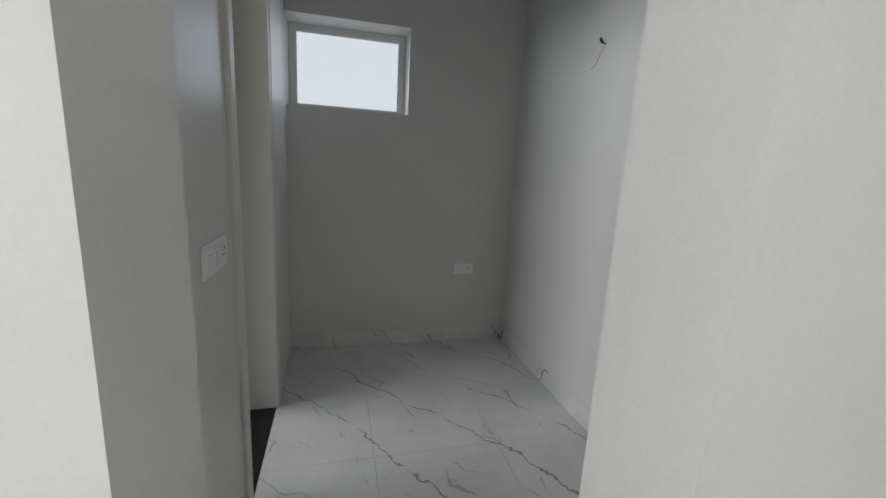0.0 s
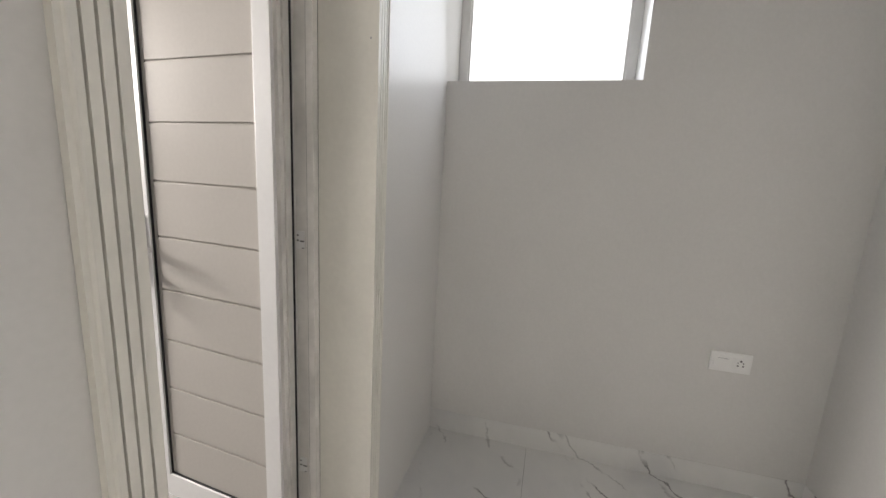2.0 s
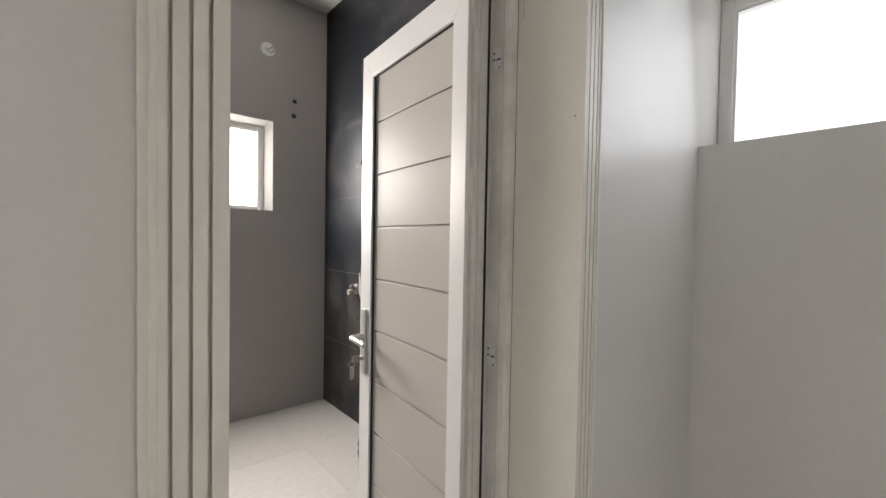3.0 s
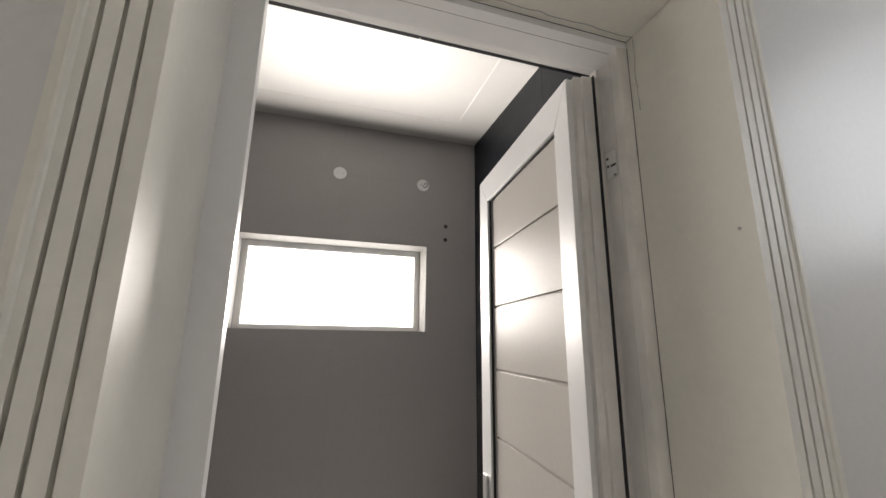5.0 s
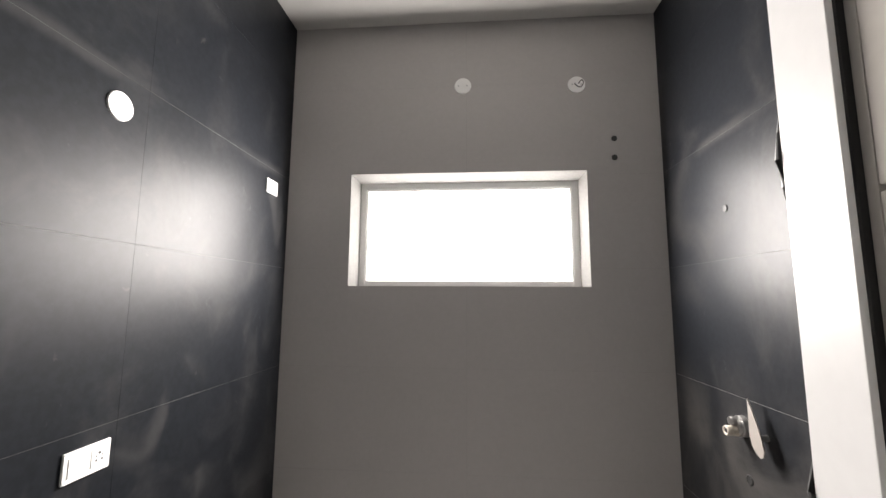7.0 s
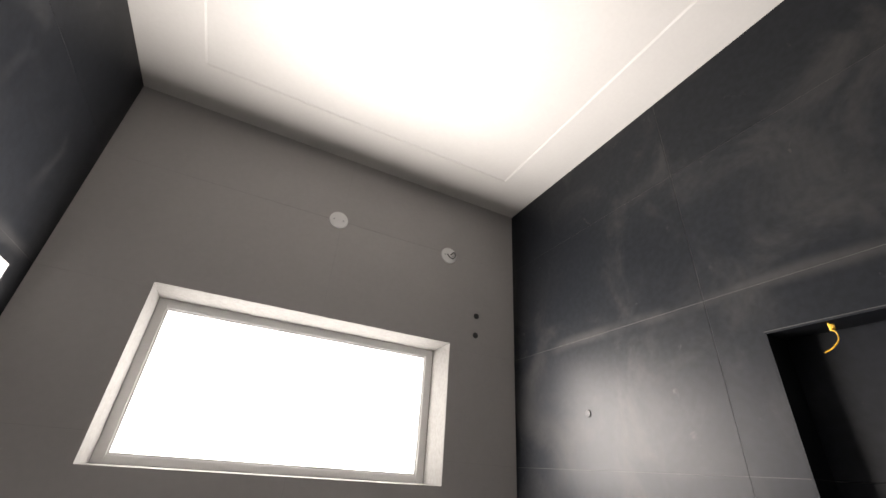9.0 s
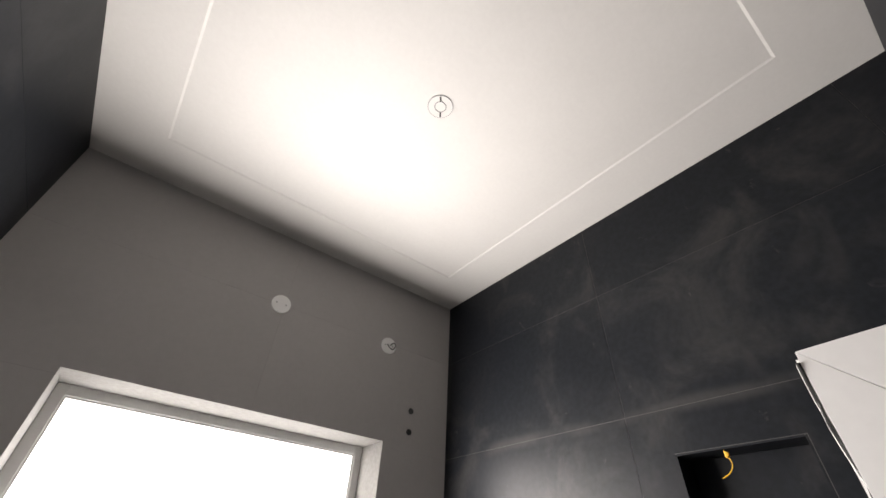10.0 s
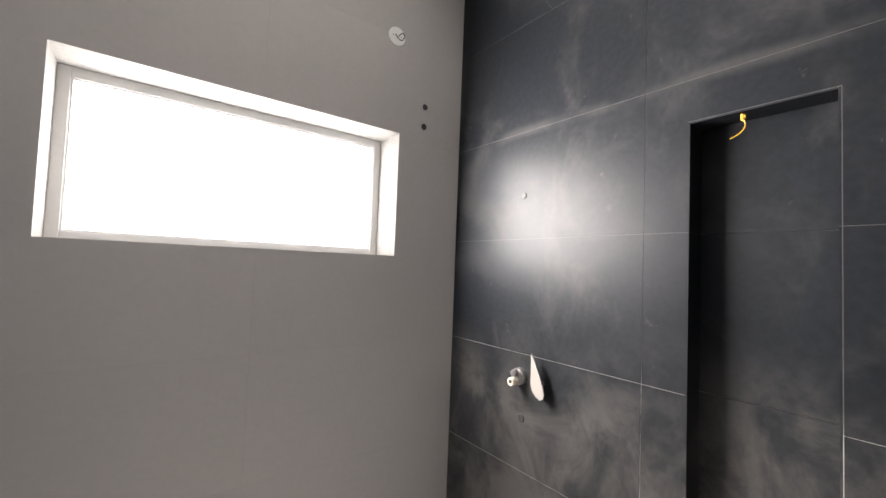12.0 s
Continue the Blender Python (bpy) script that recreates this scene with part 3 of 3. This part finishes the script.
# ---- fixtures ----


def socket_plate(name, label, category, m, w, h, modules):
    """A modular plate with bevelled rim on a wall: local x along it, z up, +y out of the wall. modules: (x, kind)."""
    t = thing(name, label, category, m)
    part("plate", boxes((-w / 2, w / 2, 0.0, 0.009, -h / 2, h / 2), bevel=0.003), PLATE, t)
    for x, kind, mw in modules:
        mod = part("module", boxes((x - mw / 2, x + mw / 2, 0.008, 0.0115, -h * 0.31, h * 0.31), bevel=0.001), PLATE, t)
        if kind == "socket":
            for dx, dz, r in ((0, 0.012, 0.0042), (-0.0095, -0.008, 0.0034), (0.0095, -0.008, 0.0034), (-0.0095, 0.004, 0.0024), (0.0095, 0.004, 0.0024)):
                part("pin_hole", rod(bmesh.new(), (x + dx, 0.011, dz), (x + dx, 0.0121, dz), r, n=10), SLOT, mod)
        elif kind == "switch":
            bm = boxes((x - mw * 0.36, x + mw * 0.36, 0.011, 0.0145, -h * 0.22, h * 0.22), bevel=0.001)
            part("rocker", bm, PLATE, mod)
        elif kind == "blank":
            part("print", boxes((x - mw * 0.3, x + mw * 0.3, 0.0112, 0.0118, h * 0.18, h * 0.2)), MARK, mod)
    return t


# local +y out of the wall: east wall faces -x, west wall +x, door wall -y
EAST, WEST = 90, -90
socket_plate("wall_socket", "white modular wall socket low on the end wall", "socket", pose(NX, -1.251, 0.577, 0, 0, EAST), 0.148, 0.083, [(0.03, "blank", 0.062), (-0.034, "socket", 0.05)])
socket_plate("switch_plate", "long white switch plate beside the doorway", "switch plate", pose(0.621, 0, 1.06, 0, 0, 180), 0.205, 0.085, [(0.062, "blank", 0.07), (0.0, "switch", 0.022), (-0.062, "socket", 0.046)])
socket_plate("wall_socket", "white modular socket on the black tiles", "socket", pose(BX0, 1.581, 0.984, 0, 0, WEST), 0.148, 0.086, [(0.03, "blank", 0.062), (-0.034, "socket", 0.05)])
socket_plate("blank_plate", "small white blank plate on the black tiles", "wall plate", pose(BX0, 2.555, 2.09, 0, 0, WEST), 0.118, 0.08, [(0, "plain", 0.09)])


def round_cover(label, m, r, hook=False):
    """A round white box cover on a wall: local +z out of the wall."""
    t = thing("round_cover", label, "box cover", m, group="round wall box covers")
    bm = rod(bmesh.new(), (0, 0, 0), (0, 0, 0.006), r, r * 0.97, 40)
    part("disc", bm, PLATE, t)
    for s in (-1, 1):
        part("screw", rod(bmesh.new(), (s * r * 0.5, 0, 0.005), (s * r * 0.5, 0, 0.0072), 0.004, n=10), MARK, t)
    if hook:
        bm = tube(bmesh.new(), bent([(0.01, 0.005, 0.004), (0.025, 0.02, 0.02), (0.035, 0.0, 0.025), (0.02, -0.025, 0.022), (0.0, -0.015, 0.016), (-0.012, 0.006, 0.008)]), 0.0028)
        part("wire", bm, WIRE, t, "short loop of dark wire")
    return t


round_cover("round white cover disc on the grey window wall", pose(1.143, BY1, 2.774, 90, 0, 0), 0.052)
round_cover("round white cover with a wire loop on the window wall", pose(1.83, BY1, 2.758, 90, 0, 0), 0.052, True)
round_cover("round white cover disc on the black tiles", pose(BX0, 1.568, 2.085, 90, 0, 90), 0.048)


def ceiling_ring():
    t = thing("light_hole_cover", "round white cover for a ceiling lamp with two clips", "ceiling fitting", pose(1.22, 1.514, TOP + STEP, 0, 0, -37))
    part("disc", rod(bmesh.new(), (0, 0, 0), (0, 0, -0.003), 0.052, 0.051, 48), CEILING, t)
    part("rim", ring(bmesh.new(), pose(0, 0, -0.002), 0.052, 0.0016), MARK, t)
    part("inner_ring", ring(bmesh.new(), pose(0, 0, -0.003), 0.024, 0.0018), MARK, t)
    for s in (-1, 1):
        part("clip", boxes((-0.003, 0.003, s * 0.036 - 0.011, s * 0.036 + 0.011, -0.007, -0.002), bevel=0.001), SLOT, t)
    return t


ceiling_ring()


def pipe_stub(label, m, r):
    """A capped water-pipe end in the wall, local +z out of the wall."""
    t = thing("pipe_stub", label, "pipe end", m, group="pipe ends in the walls")
    part("collar", ring(bmesh.new(), pose(0, 0, 0.001), r, r * 0.3, 20), SLOT, t)
    part("plug", rod(bmesh.new(), (0, 0, -0.002), (0, 0, 0.004), r * 0.95, n=6), SLOT, t)
    return t


pipe_stub("small dark pipe end in the grey tiled wall", pose(2.037, BY1, 2.414, 90, 0, 0), 0.013)
pipe_stub("small dark pipe end in the grey tiled wall", pose(2.034, BY1, 2.298, 90, 0, 0), 0.013)
pipe_stub("small dark pipe end in the black tiled wall", pose(BX1, 2.224, 1.866, 90, 0, -90), 0.013)
pipe_stub("small pale pipe end below the mixer body", pose(BX1, 2.203, 0.758, 90, 0, -90), 0.016)


def mixer_body():
    """An unfinished concealed mixer: metal body with cap and a white protective cover beside it. Local +z out of the wall."""
    t = thing("mixer_body", "unfinished metal shower mixer body on the black tiles", "mixer", pose(BX1, 2.215, 0.96, 90, 0, -90))
    bm = rod(bmesh.new(), (0, 0, -0.005), (0, 0, 0.018), 0.042, 0.04, 24)
    rod(bm, (0, 0, 0.018), (0, 0, 0.034), 0.036, 0.03, 24)
    ring(bm, pose(0, 0, 0.02), 0.037, 0.004, 28, 6)
    part("body", bm, STEEL, t)
    bm = rod(bmesh.new(), (0, 0.02, 0.03), (0, 0.02, 0.056), 0.017, 0.015, 20)
    ring(bm, pose(0, 0.02, 0.05), 0.015, 0.003, 20, 6)
    part("cartridge", bm, STEEL, t)
    bm = rod(bmesh.new(), (0.0, -0.018, 0.028), (0.0, -0.018, 0.05), 0.022, 0.019, 20)
    rod(bm, (0, -0.018, 0.05), (0, -0.018, 0.07), 0.02, 0.02, 20)
    ring(bm, pose(0, -0.018, 0.07), 0.016, 0.005, 20, 6)
    spindle = part("spindle", bm, TAPE, t, "pale taped pipe end")
    part("bore", rod(bmesh.new(), (0, -0.018, 0.069), (0, -0.018, 0.0715), 0.009, n=14), SLOT, spindle)
    return t


mixer_body()
lid = thing("cover_plate", "pale leaf-shaped cover plate standing off the black tiles", "cover plate", pose(BX1, 2.112, 0.985))
bm = bmesh.new()
edge = [bm.verts.new((-0.045 - 0.1 * u, -1.35 * u, z)) for u, z in ((0.0, 0.108), (0.016, 0.078), (0.04, 0.02), (0.056, -0.03), (0.062, -0.062), (0.056, -0.084), (0.044, -0.092), (0.026, -0.083), (0.008, -0.062), (0.0, -0.03))]
face = bm.faces.new(edge)
grown = bmesh.ops.extrude_face_region(bm, geom=[face])
for v in grown["geom"]:
    if isinstance(v, bmesh.types.BMVert):
        v.co += Vector((0.005, 0.0005, 0))
part("plate", bm, COVER, lid)
part("stem", rod(bmesh.new(), (0, -0.03, -0.03), (-0.0435, -0.03, -0.03), 0.012), STEEL, lid)

wire = thing("hook_wire", "short yellow wire hanging inside the tall recess", "wire", pose(BX1 + 0.02, 1.297, NICHE[3]))
bm = tube(bmesh.new(), bent([(0, 0.0, 0.0), (0, 0.006, -0.012), (-0.006, -0.008, -0.02), (0.004, 0.008, -0.024), (0, -0.004, -0.034), (0, -0.004, -0.055), (-0.004, 0.012, -0.075), (-0.006, 0.035, -0.086)]), 0.0019)
rod(bm, (0, 0, -0.012), (0, 0, -0.026), 0.008, 0.007, 10)
part("strand", bm, YELLOW, wire)

w2 = thing("loose_wire", "dark loose wire ends sticking out of the passage wall", "wire", pose(1.348, NY, 1.963))
part("strand", tube(bmesh.new(), bent([(0, -0.005, 0), (0.01, 0.02, 0.01), (-0.012, 0.04, 0.02), (-0.03, 0.035, -0.005)]), 0.004), WIRE, w2)
part("strand", tube(bmesh.new(), bent([(0, 0.0, 0), (0.02, 0.01, -0.04), (0.05, 0.008, -0.08), (0.1, 0.006, -0.1)]), 0.0015), MARK, w2)

# ---- tiles: walls and floors ----


def slab_cells(u0, u1, v0, v1, us, vs, gap, holes, side=None):
    """Rectangles of each tile between the joints us, vs, cut by holes: a list of lists."""
    ue, ve = [u0] + sorted(u for u in us if u0 < u < u1) + [u1], [v0] + sorted(v for v in vs if v0 < v < v1) + [v1]
    out = []
    side = gap if side is None else side
    for a, b in zip(ue, ue[1:]):
        for c, d in zip(ve, ve[1:]):
            rects = [(a + (side if a > u0 else 0), b - (side if b < u1 else 0), c + (gap if c > v0 else 0), d - (gap if d < v1 else 0))]
            for h in holes:
                cut = []
                for r in rects:
                    k = (max(r[0], h[0]), min(r[1], h[1]), max(r[2], h[2]), min(r[3], h[3]))
                    cut += around(*r, *k) if k[0] < k[1] and k[2] < k[3] else [r]
                rects = cut
            if rects:
                out.append(rects)
    return out


def tiles(parent, cells, place, mat):
    for rects in cells:
        part("tile", boxes(*[place(*r) for r in rects]), mat, bpy.data.objects[parent])


ROWS = [BFLOOR + 0.0, 0.503, 1.072, 1.645, 2.197, 2.772]
G = 0.0009
tiles("wall_bath_east", slab_cells(BY0, BY1, BFLOOR, TOP, (1.611, 0.47), ROWS, G, [NICHE, (1.0575, 1.06, 0.5, 2.045), (1.06, 1.457, 2.043, 2.045)]), lambda a, b, c, d: (BX1, BX1 + SLAB, a, b, c, d), DUSTY_LIFTED_TILE)
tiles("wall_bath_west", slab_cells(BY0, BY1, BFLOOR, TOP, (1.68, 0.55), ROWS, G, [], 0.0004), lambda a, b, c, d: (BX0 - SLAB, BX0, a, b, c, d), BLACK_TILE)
tiles("wall_bath_north", slab_cells(BX0, BX1, BFLOOR, TOP, (1.165,), ROWS, 0.0004, [BW]), lambda a, b, c, d: (a, b, BY1, BY1 + SLAB, c, d), GREY_TILE)
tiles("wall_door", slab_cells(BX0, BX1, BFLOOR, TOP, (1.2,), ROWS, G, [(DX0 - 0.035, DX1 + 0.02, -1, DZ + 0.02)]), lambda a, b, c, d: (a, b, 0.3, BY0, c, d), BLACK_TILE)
# recess linings
N = NICHE
E = BX1 + 0.112
tiles("wall_bath_east", slab_cells(N[0] + 0.001, N[1] - 0.001, N[2] + 0.001, N[3] - 0.001, (), ROWS, G, []), lambda a, b, c, d: (E - 0.006, E, a, b, c, d), DUSTY_LIFTED_TILE)
tiles("wall_bath_east", slab_cells(BX1 + 0.0005, E - 0.0065, N[2] + 0.001, N[3] - 0.001, (), ROWS, G, []), lambda a, b, c, d: (a, b, N[1] - 0.006, N[1], c, d), DUSTY_LIFTED_TILE)
tiles("wall_bath_east", slab_cells(BX1 + 0.0005, E - 0.0065, N[2] + 0.001, N[3] - 0.001, (), ROWS, G, []), lambda a, b, c, d: (a, b, N[0], N[0] + 0.006, c, d), DUSTY_LIFTED_TILE)
tiles("wall_bath_east", [[(N[0] + 0.0065, N[1] - 0.0065)]], lambda a, b: (BX1 + 0.0005, E - 0.0065, a, b, N[3] - 0.006, N[3]), DUSTY_LIFTED_TILE)
tiles("wall_bath_east", [[(N[0] + 0.0065, N[1] - 0.0065)]], lambda a, b: (BX1 + 0.0005, E - 0.0065, a, b, N[2], N[2] + 0.006), DUSTY_LIFTED_TILE)
tiles("floor_bath_base", slab_cells(BX0, BX1, BY0, BY1, (0.66, 1.26, 1.86), (0.9, 1.5, 2.1, 2.7), 0.0005, []), lambda a, b, c, d: (a, b, c, d, BFLOOR - 0.01, BFLOOR), FLOOR_TILE)
tiles("floor_bath_base", [[(DX0, DX1)]], lambda a, b: (a, b, 0.262, BY0 - 0.0005, BFLOOR - 0.01, BFLOOR - 0.001), FLOOR_TILE)
tiles("floor_base", slab_cells(-4.0, NX, NY, 0.0, (-2.5, -1.3, -0.1, 1.1), (-0.485, -1.085), 0.0006, []), lambda a, b, c, d: (a, b, c, d, -0.012, 0.0), MARBLE)
tiles("floor_base", slab_cells(-4.0, -0.15, -3.2, NY, (-2.5, -1.3), (-2.2,), 0.0006, []) + slab_cells(-4.0, -0.15, 0.0, 2.4, (-2.5, -1.3), (0.6, 1.2, 1.8), 0.0006, []), lambda a, b, c, d: (a, b, c, d, -0.012, 0.0), MARBLE)


def skirting(rows, label):
    t = thing("baseboard", label, "skirting", kind="structure")
    for r in rows:
        part("tile", boxes((*r, 0.0, 0.104), bevel=0.001), MARBLE, t)


skirting([(NX - 0.003, NX, NY, -0.45), (NX - 0.003, NX, -0.449, -0.001)], "white marble skirting along the end wall")
skirting([(0.1, 1.2, NY, NY + 0.003), (1.201, NX - 0.0035, NY, NY + 0.003)], "white marble skirting along the passage wall")
